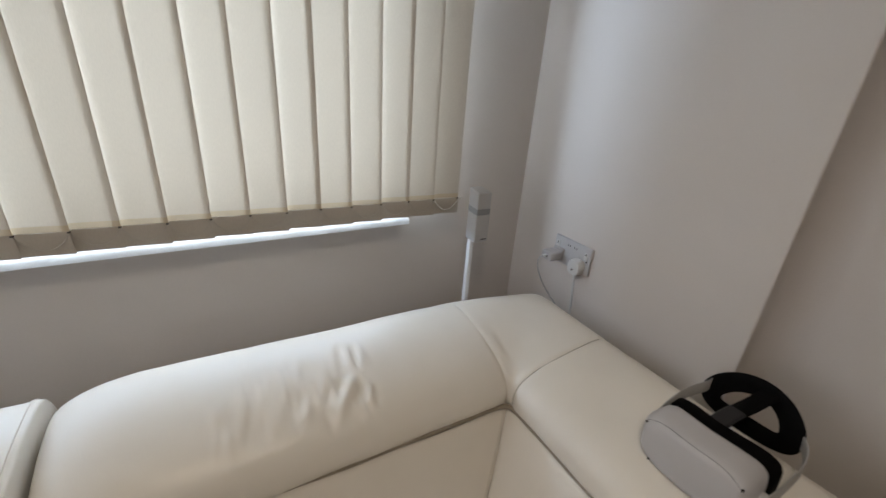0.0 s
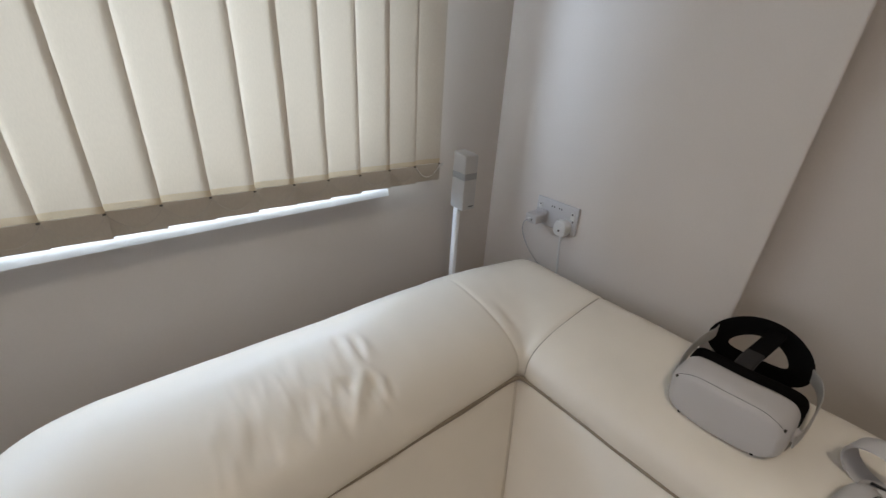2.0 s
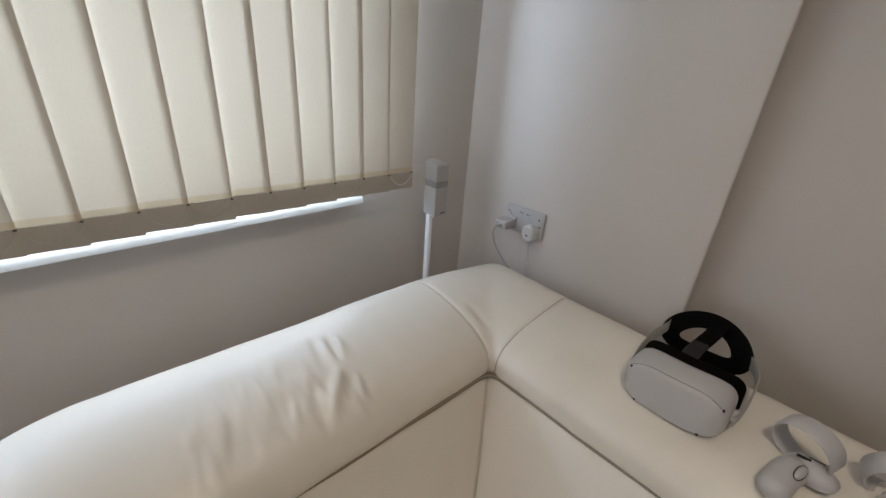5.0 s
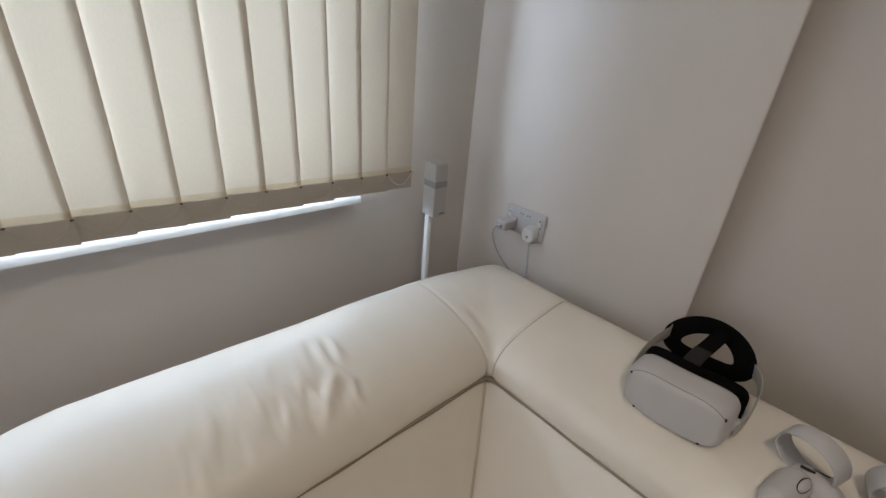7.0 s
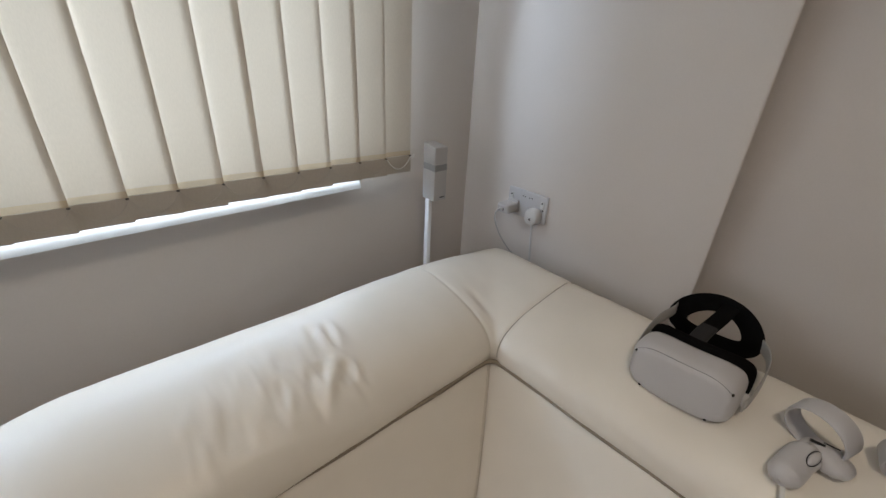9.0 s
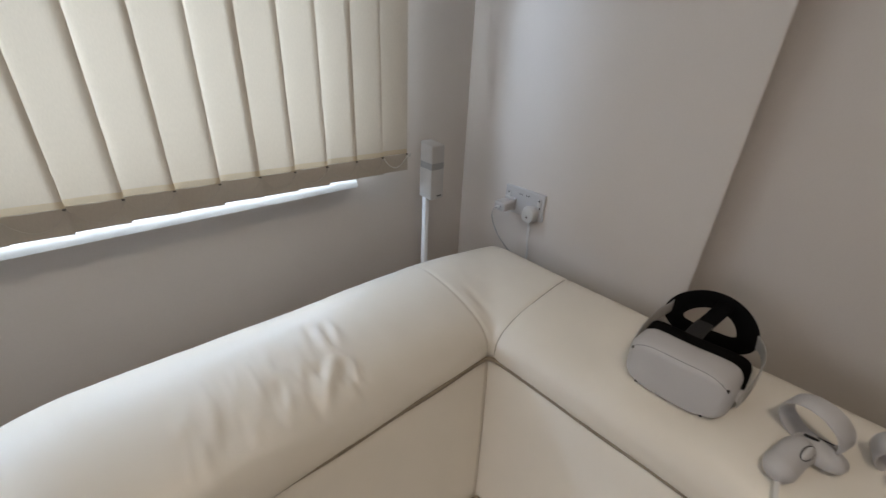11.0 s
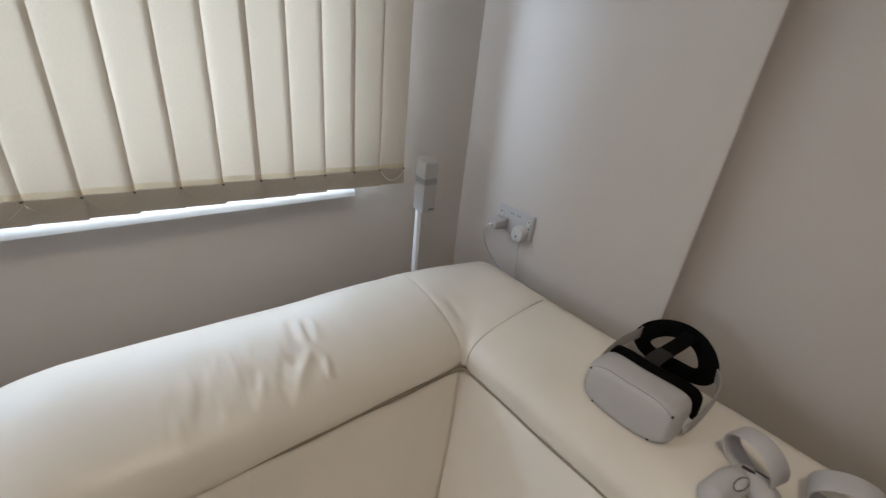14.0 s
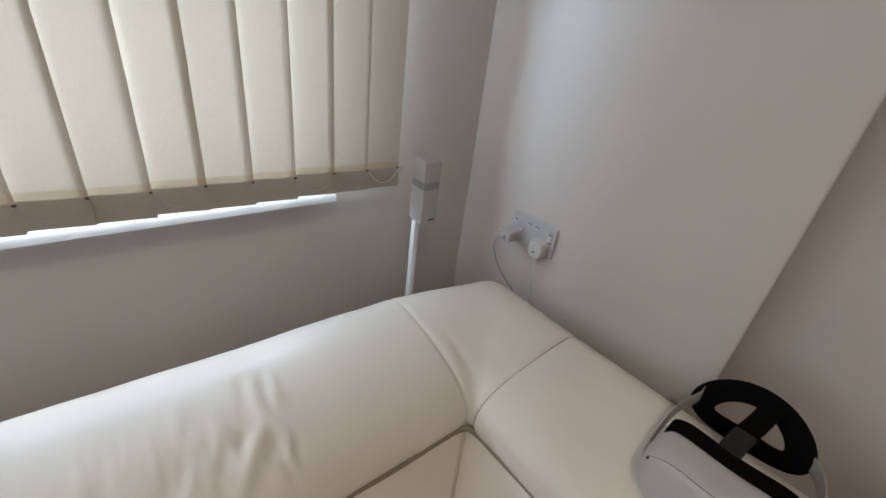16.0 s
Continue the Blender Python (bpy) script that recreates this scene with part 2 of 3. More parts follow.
structure("floor", rbox((X0 - 0.2, Y0 - 0.2, FLOOR - 0.2), (RECESS_X + 0.3, WY + 0.3, FLOOR)), M_FLOOR, "grey carpeted floor under the sofa")
structure("ceiling", rbox((X0 - 0.2, Y0 - 0.2, CEIL), (RECESS_X + 0.3, WY + 0.3, CEIL + 0.2)), M_CEIL, "plain white painted ceiling")
bm = bmesh.new()
rbox((X0, WY, FLOOR), (OP[0], WY + 0.3, CEIL), bm=bm)
rbox((OP[1], WY, FLOOR), (WX, WY + 0.3, CEIL), bm=bm)
rbox((OP[0], WY, FLOOR), (OP[1], WY + 0.3, OP[2] - 0.032), bm=bm)
rbox((0.488, WY, OP[2] - 0.032), (OP[1], WY + 0.05, 0.955), bm=bm)
rbox((OP[0], WY, OP[3]), (OP[1], WY + 0.3, CEIL), bm=bm)
structure("wall_north", bm, M_WALL, "off-white painted wall with a wide window opening")
SHADE_COVE = 0.07   # radius of the rounding between pier and recess, shaped as the pier's soft shadow
plan = [(WX, WY + 0.3), (WX, PIER_Y + 0.004), (WX + 0.0012, PIER_Y + 0.0012), (WX + 0.004, PIER_Y)]
plan += [(RECESS_X - SHADE_COVE * (1 - math.sin(a)), PIER_Y - SHADE_COVE * (1 - math.cos(a))) for a in (math.pi / 2 * k / 20 for k in range(21))]
plan += [(RECESS_X + 0.28, PIER_Y - SHADE_COVE), (RECESS_X + 0.28, WY + 0.3)]
bm = grid([[Vector((x, y, z)) for x, y in plan] for z in (FLOOR, CEIL)], closed_v=True, caps=True)
pier = part("wall_pier", bm, M_WALL, smooth=True, angle=20)
tagged(pier, "off-white painted wall pier that ends in an outer corner", "wall", kind="structure")
structure("wall_east", rbox((RECESS_X, Y0, FLOOR), (RECESS_X + 0.28, PIER_Y - SHADE_COVE, CEIL)), M_WALL, "off-white painted recessed wall beside the pier")
structure("wall_south", rbox((X0, Y0 - 0.2, FLOOR), (RECESS_X + 0.28, Y0, CEIL)), M_WALL, "plain off-white painted wall")
bm = bmesh.new()
WO = (-0.80, 0.80, 0.80, 2.2)   # opening added in the unseen west wall: y, y, z, z
rbox((X0 - 0.2, Y0, FLOOR), (X0, WO[0], CEIL), bm=bm)
rbox((X0 - 0.2, WO[1], FLOOR), (X0, WY + 0.3, CEIL), bm=bm)
rbox((X0 - 0.2, WO[0], FLOOR), (X0, WO[1], WO[2]), bm=bm)
rbox((X0 - 0.2, WO[0], WO[3]), (X0, WO[1], CEIL), bm=bm)
structure("wall_west", bm, M_WALL, "unseen off-white painted wall with an opening added for fill light")

# window: frame, panes and sill
win = thing("window_1", "white plastic-framed window behind closed vertical blinds", "window", kind="structure")
fy0, fy1 = WY + 0.06, WY + 0.12
mids = [OP[0] + (OP[1] - OP[0]) * k / 4 for k in range(5)]
bm = bmesh.new()
rbox((OP[0], fy0, OP[2]), (OP[1], fy1, OP[2] + 0.06), 0.006, bm=bm)
rbox((OP[0], fy0, OP[3] - 0.06), (OP[1], fy1, OP[3]), 0.006, bm=bm)
for k, x in enumerate(mids):
    x = min(max(x, OP[0] + 0.03), OP[1] - 0.03)
    rbox((x - 0.03, fy0 + 0.002, OP[2] + 0.058), (x + 0.03, fy1 - 0.002, OP[3] - 0.058), 0.006, bm=bm)
part("window_frame", bm, M_UPVC, win)
for k in range(4):
    pane = part("pane", rbox((mids[k] + 0.02, fy0 + 0.03, OP[2] + 0.05), (mids[k + 1] - 0.02, fy0 + 0.036, OP[3] - 0.05)), M_GLASS, win)
    pane.visible_shadow = False
prof = [(fy0, OP[2] - 0.030), (fy0, OP[2]), (WY - 0.012, OP[2])]
prof += [(WY - 0.012 - 0.040 * math.sin(radians(a)), OP[2] - 0.024 + 0.024 * math.cos(radians(a))) for a in range(10, 91, 8)]
prof += [(WY - 0.0525, OP[2] - 0.0285), (WY - 0.049, OP[2] - 0.030)]
sill = grid([[Vector((x, y, z)) for y, z in prof] for x in (OP[0] + 0.002, 0.484)], closed_v=True, caps=True)
part("window_sill", sill, M_SILL, win, "white gloss window sill with a rounded nose")

# window added out of view, round the west fill lamp
win = thing("fill_window", "unseen white plastic-framed window added in the far wall for fill light", "window", kind="structure")
bm = bmesh.new()
for (xa, za), (xb, zb) in (((WO[0], WO[2]), (WO[1], WO[2] + 0.05)), ((WO[0], WO[3] - 0.05), (WO[1], WO[3])), ((WO[0], WO[2] + 0.05), (WO[0] + 0.05, WO[3] - 0.05)), ((WO[1] - 0.05, WO[2] + 0.05), (WO[1], WO[3] - 0.05))):
    rbox((X0 - 0.10, xa, za), (X0 - 0.04, xb, zb), 0.004, bm=bm)
part("window_frame", bm, M_UPVC, win)
pane = part("pane", rbox((X0 - 0.075, WO[0] + 0.04, WO[2] + 0.04), (X0 - 0.069, WO[1] - 0.04, WO[3] - 0.04)), M_GLASS, win)
pane.visible_shadow = False

# ---- vertical blind ----
blind = thing("vertical_blind", "closed cream fabric vertical blind hanging in front of the window", "blind")
part("headrail", rbox((-2.60, 0.945, 2.14), (0.66, 0.99, 2.175), 0.004), M_UPVC, blind)
for x in (-2.45, -1.4, -0.4, 0.55):
    part("bracket", rbox((x - 0.02, 0.985, 2.13), (x + 0.02, WY, 2.185), 0.003), M_UPVC, blind)
SLAT_W, PITCH, TURNED, Z0, ZW, ZH, Z1 = 0.0885, 0.0780, 6.0, 0.9385, 0.984, 0.996, 2.14
# cloth: gently curled across its width
rows = []
for i in range(9):
    u = i / 8 - 0.5
    rows.append([Vector((u * SLAT_W, 0.0022 * (1 - 4 * u * u), z)) for z in (ZH, 1.25, 1.6, Z1)])
slat_me = part("slat", grid(rows), M_FABRIC, blind)
slat_mesh = slat_me.data
# hem pocket: double cloth round a plate
bm = bmesh.new()
for side in (-1, 1):
    rows = []
    for i in range(9):
        u = i / 8 - 0.5
        y = 0.0022 * (1 - 4 * u * u) * 0.5 + side * 0.0016
        rows.append([Vector((u * (SLAT_W + 0.001), y + (0 if z < ZW else -side * 0.0014), z)) for z in (Z0, Z0 + 0.02, ZW - 0.003, ZW)])
    grid(rows, bm=bm)
hem_ob = part("hem_pocket", bm, M_HEM, slat_me)
hem_mesh = hem_ob.data
rows = [[Vector((u * SLAT_W, 0.0022 * (1 - 4 * u * u), z)) for z in (ZW - 0.0005, ZH + 0.0005)] for u in (i / 8 - 0.5 for i in range(9))]
weld_ob = part("hem_weld", grid(rows), M_WELD, slat_me)
weld_mesh = weld_ob.data
plate_ob = part("weight", rbox((-SLAT_W / 2 + 0.002, 0.0003, Z0 + 0.001), (SLAT_W / 2 - 0.002, 0.0016, ZW), 0.0004, 1), M_WEIGHT, slat_me)
plate_mesh = plate_ob.data
bm = rbox((SLAT_W / 2 - 0.0045, -0.0035, ZW - 0.0032), (SLAT_W / 2 + 0.0008, 0.003, ZW), 0.0012, 2)
clip_ob = part("clip", bm, M_CLIP, slat_me)
clip_mesh = clip_ob.data
EDGE_X, EDGE_Y = 0.6165, 0.958   # right edge of the last slat
rng = random.Random(4)
ends = []
for k in range(41):
    ex = EDGE_X - k * PITCH + rng.uniform(-0.0012, 0.0012)
    turn = TURNED + rng.uniform(-1.5, 1.5)
    c_, s_ = math.cos(radians(turn)), math.sin(radians(turn))
    m = pose(ex - SLAT_W / 2 * c_, EDGE_Y + SLAT_W / 2 * s_, rng.uniform(-0.001, 0.001), 0, 0, -turn)
    if k == 0:
        s, h, w, c = slat_me, hem_ob, plate_ob, clip_ob
    else:
        s, h, w, c, f = new("slat", slat_mesh), new("hem_pocket", hem_mesh), new("weight", plate_mesh), new("clip", clip_mesh), new("hem_weld", weld_mesh)
        s.parent = blind
        for o in (h, w, c, f):
            o.parent = s
    s.matrix_local = m
    ends.append((ex, EDGE_Y - 0.002, ZW - 0.003))
# bead chain that links the weights
for k in range(12):
    a, b = Vector(ends[k + 1]), Vector(ends[k])
    pts = [a.lerp(b, i / 24) + Vector((0, -0.001, -0.030 * 4 * (i / 24) * (1 - i / 24))) for i in range(25)]
    bead = 0.0019 if k == 0 else 0.0009
    bm = tube(pts, bead * 0.45, 5)
    for p in pts[1:-1]:
        bmesh.ops.create_icosphere(bm, subdivisions=1, radius=bead, matrix=Matrix.Translation(p))
    part("bead_chain", bm, M_FINE_CHAIN if k else M_CHAIN, blind)
part("end_hook", tube([(0.6205, 0.955, 0.974), (0.624, 0.952, 0.981), (0.622, 0.95, 0.985), (0.618, 0.951, 0.982), (0.6165, 0.952, 0.977)], 0.0016, 6), M_CHAIN, blind)

# ---- corner sofa ----
OX, OY = 0.537, 0.530   # inner corner of the two rolls
PL = [(.026, .591), (.0175, .604), (.0145, .624), (.021, .650), (.043, .677), (.082, .700), (.14, .720), (.20, .731), (.255, .734), (.298, .723), (.332, .69), (.345, .63), (.345, .50), (.345, FLOOR + .06)]
PR = [(.012, .590), (.004, .603), (.0008, .620), (.004, .648), (.024, .674), (.066, .694), (.126, .707), (.186, .716), (.24, .722), (.276, .717), (.306, .692), (.320, .63), (.320, .50), (.320, FLOOR + .06)]
NP = 66
PLs = [(p.x, p.y) for p in spline([(a, b, 0) for a, b in PL], NP)]
PRs = [(max(p.x, 0.0005), p.y) for p in spline([(a, b, 0) for a, b in PR], NP)]


def normals(prof):
    out = []
    for i in range(len(prof)):
        a, b = prof[max(i - 1, 0)], prof[min(i + 1, len(prof) - 1)]
        d = (b[0] - a[0], b[1] - a[1])
        ln = math.hypot(*d) or 1
        out.append((-d[1] / ln, d[0] / ln))
    return out


NLs, NRs = normals(PLs), normals(PRs)
# creases in the back roll: x, v of both ends, height, width
CREASES = [
    (0.204, 0.122, 0.156, 0.060, 0.0056, 0.0095), (0.176, 0.120, 0.166, 0.104, -0.0046, 0.010), (0.154, 0.122, 0.141, 0.090, -0.0034, 0.008),
    (0.197, 0.218, 0.192, 0.148, -0.0034, 0.008), (0.192, 0.148, 0.200, 0.127, -0.0026, 0.008), (0.227, 0.203, 0.219, 0.146, -0.0034, 0.007),
    (0.239, 0.188, 0.232, 0.146, 0.0024, 0.008), (0.212, 0.203, 0.207, 0.150, 0.0024, 0.008), (0.219, 0.103, 0.197, 0.074, -0.0034, 0.008),
    (0.234, 0.099, 0.219, 0.066, 0.0026, 0.007), (0.243, 0.086, 0.232, 0.060, -0.0018, 0.008), (0.106, 0.124, 0.091, 0.088, -0.0024, 0.009),
    (0.109, 0.106, 0.098, 0.074, 0.0022, 0.007), (0.126, 0.190, 0.118, 0.150, -0.0016, 0.010), (0.099, 0.222, 0.088, 0.180, -0.0014, 0.010),
    (0.048, 0.090, 0.040, 0.060, 0.0014, 0.012), (0.010, 0.120, 0.004, 0.060, -0.0014, 0.016)]
crng = random.Random(11)
for _ in range(54):
    cx, cv, cl = crng.uniform(-0.05, 0.24), crng.uniform(0.06, 0.18), crng.uniform(0.014, 0.036)
    CREASES.append((cx, cv + cl, cx + crng.uniform(-0.012, 0.012), cv - cl, crng.choice((-1, 1)) * crng.uniform(0.0005, 0.0013), crng.uniform(0.005, 0.012)))


def crease(x, v):
    h = 0.0
    for x1, v1, x2, v2, amp, wid in CREASES:
        dx, dv = x2 - x1, v2 - v1
        t = max(-0.15, min(1.15, ((x - x1) * dx + (v - v1) * dv) / (dx * dx + dv * dv)))
        d2 = (x - x1 - t * dx) ** 2 + (v - v1 - t * dv) ** 2
        fade = 1 - max(0, abs(t - 0.5) - 0.3) / 0.35
        h += 1.25 * amp * fade * math.exp(-d2 / (wid * wid))
    return h


def soft(x, y, z):
    return 0.0022 * noise.noise(Vector((x * 7, y * 7, z * 7))) + 0.0008 * noise.noise(Vector((x * 23, y * 23, z * 23)))


def seam_dip(d):
    """Leather drawn in towards a seam d metres away."""
    return -0.0028 * math.exp(-(d / 0.005) ** 2)


sofa = thing("corner_sofa", "ivory leather corner sofa with padded rolls before the window wall", "sofa", (0, 0, FLOOR))


def at_base(bm):
    bmesh.ops.translate(bm, verts=bm.verts, vec=(0, 0, -FLOOR))
    return bm


# back roll, with a rounded free end
XE = -0.304
rows = []
xs = [XE + 0.15 * (1 - math.cos(math.pi / 2 * i / 24)) for i in range(25)]
n_more = 230
xs += [XE + 0.15 + (OX - XE - 0.15) * (i + 1) / n_more for i in range(n_more)]
for x in xs:
    d = min(1.0, (x - XE) / 0.15)
    f = math.sqrt(max(0.0, 1 - (1 - d) ** 2))
    row = []
    for (v, z), (nv, nz) in zip(PLs, NLs):
        cut = 0.055 * (1 - f)
        h = crease(x, v) + soft(x, v, z) + 0.004 * max(0.0, min(1.0, (0.15 - x) / 0.3)) + 1.0 * seam_dip(OX - x) - cut
        vv, zz = v + nv * h, z + nz * h
        row.append(Vector((x, OY + vv, zz)))
    rows.append(row)
bm = grid(rows)
bm.faces.new([v for v in bm.verts if abs(v.co.x - XE) < 1e-6])
part("back_roll", at_base(bm), M_LEATHER, sofa, "padded leather back roll with creases", angle=60)

# arm roll
rows = []
YE = -0.75
for i in range(181):
    y = OY - (OY - YE) * i / 180
    d = min(1.0, (y - YE) / 0.10)
    f = math.sqrt(max(0.0, 1 - (1 - d) ** 2))
    row = []
    for (u, z), (nu, nz) in zip(PRs, NRs):
        h = soft(OX + u, y - OY, z) + seam_dip(OY - y) - 0.055 * (1 - f)
        row.append(Vector((OX + u + nu * h, y, z + nz * h)))
    rows.append(row)
bm = grid(rows)
bm.faces.new([v for v in bm.verts if abs(v.co.y - YE) < 1e-6])
part("arm_roll", at_base(bm), M_LEATHER, sofa, angle=60)

# corner piece between the two seams
def mitre(k, power):
    """Shares of both directions at k along a squared-off quarter turn."""
    a = 2 * min(k, 1 - k) * 0.5 ** (1 / power)
    b = (1 - a ** power) ** (1 / power)
    return (b, a) if k <= 0.5 else (a, b)


rows = []
NC = 64
for i in range(NC + 1):
    k = i / NC
    row = []
    for (v, zl), (u, zr), (nv, nzl), (nu, nzr) in zip(PLs, PRs, NLs, NRs):
        w, z = (u + (v - u) * k), zr + (zl - zr) * k
        nw, nz = nu + (nv - nu) * k, nzr + (nzl - nzr) * k
        power = 3.5 + 14.5 * min(1.0, max(0.0, w / 0.30)) ** 2
        cu, sv = mitre(k, power)
        edge = min(w * sv, w * cu) if 0 < i < NC else 0.0
        along = math.exp(-((w * sv - 0.098) / 0.030) ** 2)
        fold = along * (-0.0042 * math.exp(-((w * cu - 0.038) / 0.010) ** 2) + 0.0020 * math.exp(-((w * cu - 0.017) / 0.010) ** 2))
        h = soft(OX + w * cu, w * sv, z) + seam_dip(edge) + fold
        uu, vv = (w + nw * h) * cu, (w + nw * h) * sv
        row.append(Vector((OX + uu * (1 - 0.13 * vv), OY + vv * (1 - 0.42 * uu), z + nz * h)))
    rows.append(row)
part("corner_cushion", at_base(grid(rows)), M_LEATHER, sofa, angle=75)

# stitched seams on either side of the corner piece
lo, hi = 9, 44
for name, pts in (("seam", [(OX + u + nu * -0.0022, OY, z + nz * -0.0022) for (u, z), (nu, nz) in list(zip(PRs, NRs))[lo:hi]]),):
    part(name, at_base(tube(pts, 0.0011, 6)), M_STITCH, sofa)

# inner panels below the rolls, leaning to the seat
QL = [(.590, .600), (.562, .597), (.549, .588), (.536, .560), (.507, .480), (.468, .390), (.442, .335), (.436, .29)]
QR = [(.585, .600), (.556, .597), (.543, .588), (.530, .560), (.497, .480), (.450, .390), (.416, .335), (.410, .29)]
QLs = [(p.x, p.y) for p in spline([(a, b, 0) for a, b in QL], 34)]
QRs = [(p.x, p.y) for p in spline([(a, b, 0) for a, b in QR], 34)]


def inner_back(xa, xb, name):
    rows = []
    n = 60
    for i in range(n + 1):
        k = i / n
        row = []
        for (y, z), (xr, _) in zip(QLs, QRs):
            end = xr if xb is None else xb
            x = xa + (end - xa) * k
            h = soft(x + 5, y, z) * min(1.0, (xr - x) / 0.04) + (0.5 * seam_dip(x - xa) if xa > -0.2 else 0) + seam_dip(end - x) * (0.5 if xb else 0.2)
            row.append(Vector((x, y - h * 0.9, z + h * 0.4)))
        rows.append(row)
    part(name, at_base(grid(rows)), M_LEATHER, sofa, angle=60)


inner_back(-0.30, 0.052, "inner_back")
inner_back(0.052, None, "inner_back")
rows = []
for i in range(121):
    k = (i / 120) ** 1.3
    row = []
    for (yl, _), (x, z) in zip(QLs, QRs):
        y = yl - (yl - YE - 0.02) * k
        h = soft(x + 5, y, z) * min(1.0, (yl - y) / 0.04) + 0.2 * seam_dip(yl - y)
        row.append(Vector((x - h * 0.9, y, z + h * 0.4)))
    rows.append(row)
part("inner_arm", at_base(grid(rows)), M_LEATHER, sofa, angle=60)

for du in (0.004, 0.009):
    part("stitching", at_base(tube([(xr - du, yl - 0.0005, z + 0.0008) for (yl, z), (xr, _) in list(zip(QLs, QRs))[6:30]], 0.0005, 5)), M_THREAD, sofa)

# dark cord in the groove under the rolls; its colour paints the shadow gap
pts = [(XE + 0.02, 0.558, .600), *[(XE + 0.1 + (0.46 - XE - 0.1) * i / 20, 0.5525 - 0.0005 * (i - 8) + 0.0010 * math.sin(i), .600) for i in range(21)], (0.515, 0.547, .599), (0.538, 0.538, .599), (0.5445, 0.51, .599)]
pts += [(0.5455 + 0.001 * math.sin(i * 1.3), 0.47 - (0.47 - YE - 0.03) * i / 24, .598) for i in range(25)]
part("piping", at_base(tube(spline(pts, 160), 0.0056, 8)), M_GAP_CORD, sofa, "dark taupe cord painted as the shadow gap under the rolls")

# seat cushion and base
bm = rbox((-0.30, -0.52, 0.16), (0.425, 0.45, 0.332), 0.03, 4)
part("seat_cushion", at_base(bm), M_LEATHER, sofa)
part("piping", at_base(tube(spline([(-0.28, 0.437, .337), (0.2, 0.439, .337), (0.385, 0.436, .337), (0.408, 0.43, .339), (0.413, 0.40, .337), (0.413, 0.1, .337), (0.412, -0.5, .337)], 60), 0.004, 6)), M_GAP_CORD, sofa)
part("base", at_base(rbox((XE + 0.03, -0.55, FLOOR + 0.05), (0.85, 0.865, 0.17), 0.01)), M_LEATHER, sofa)
for x, y in ((XE + 0.09, -0.48), (0.78, -0.48), (XE + 0.09, 0.80), (0.78, 0.76)):
    part("foot", at_base(rbox((x - 0.03, y - 0.03, FLOOR), (x + 0.03, y + 0.03, FLOOR + 0.055), 0.004)), M_BASE, sofa)

# neighbouring sofa unit with a piped, squarer end
unit = thing("sofa_unit", "ivory leather sofa unit with piped edge, beside the corner sofa", "sofa", (0, 0, FLOOR))
UX = -0.3115
UP = [(.05, .590), (.03, .61), (.024, .64), (.036, .676), (.085, .698), (.15, .708), (.21, .713), (.265, .714), (.297, .705), (.322, .68), (.335, .63), (.335, .50), (.335, FLOOR + .06)]
UPs = [(p.x, p.y + 0.012 * (p.y > 0.55)) for p in spline([(a, b, 0) for a, b in UP], 52)]
UNs = normals(UPs)
rows = []
for i in range(60):
    x = UX - 0.9 * (i / 59) ** 2
    d = min(1.0, (UX - x) / 0.006)
    f = math.sqrt(max(0.0, 1 - (1 - d) ** 2))
    rows.append([Vector((x, OY + v + nv * (soft(x, v, z) - 0.006 * (1 - f)), z + nz * (soft(x, v, z) - 0.006 * (1 - f)))) for (v, z), (nv, nz) in zip(UPs, UNs)])
bm = grid(rows)
bm.faces.new([v for v in bm.verts if abs(v.co.x - UX) < 1e-6])
part("back_cushion", at_base(bm), M_LEATHER, unit, angle=60)
part("piping", at_base(tube([(UX - 0.013, OY + v + nv * 0.0006, z + nz * 0.0006) for (v, z), (nv, nz) in list(zip(UPs, UNs))[:44]], 0.0024, 6)), M_LEATHER, unit)
part("base", at_base(rbox((UX - 0.9, -0.45, FLOOR + 0.05), (UX - 0.004, 0.85, 0.30), 0.02, 3)), M_LEATHER, unit)
for x, y in ((UX - 0.8, -0.4), (UX - 0.1, -0.4), (UX - 0.8, 0.75), (UX - 0.1, 0.75)):
    part("foot", at_base(rbox((x - 0.03, y - 0.03, FLOOR), (x + 0.03, y + 0.03, FLOOR + 0.055), 0.004)), M_BASE, unit)

# ---- loudspeaker on its stand, in the corner behind the sofa ----
spk = thing("satellite_speaker", "slim pale grey satellite speaker on a white pole stand", "speaker", (0.634, 0.888, FLOOR))
O = Vector((0.634, 0.888, FLOOR))


def rel(bm, origin):
    bmesh.ops.translate(bm, verts=bm.verts, vec=-Vector(origin))
    return bm


def tapered(x0, x1, y0, y1, z0, z1, z2, lean, bevel):
    """An upright cabinet piece between two heights, its top sloping up to z2 at the back."""
    bm = bmesh.new()
    rbox((x0, y0, z0), (x1, y1, z1), 0, bm=bm)
    for v in bm.verts:
        if abs(v.co.z - z1) < 1e-5 and v.co.y > (y0 + y1) / 2:
            v.co.z = z2
        if v.co.y > (y0 + y1) / 2:
            v.co.x += lean if v.co.x < (x0 + x1) / 2 else -lean
    es = list(bm.edges)
    bmesh.ops.bevel(bm, geom=es, offset=bevel, segments=3, profile=0.5, affect="EDGES")
    return bm


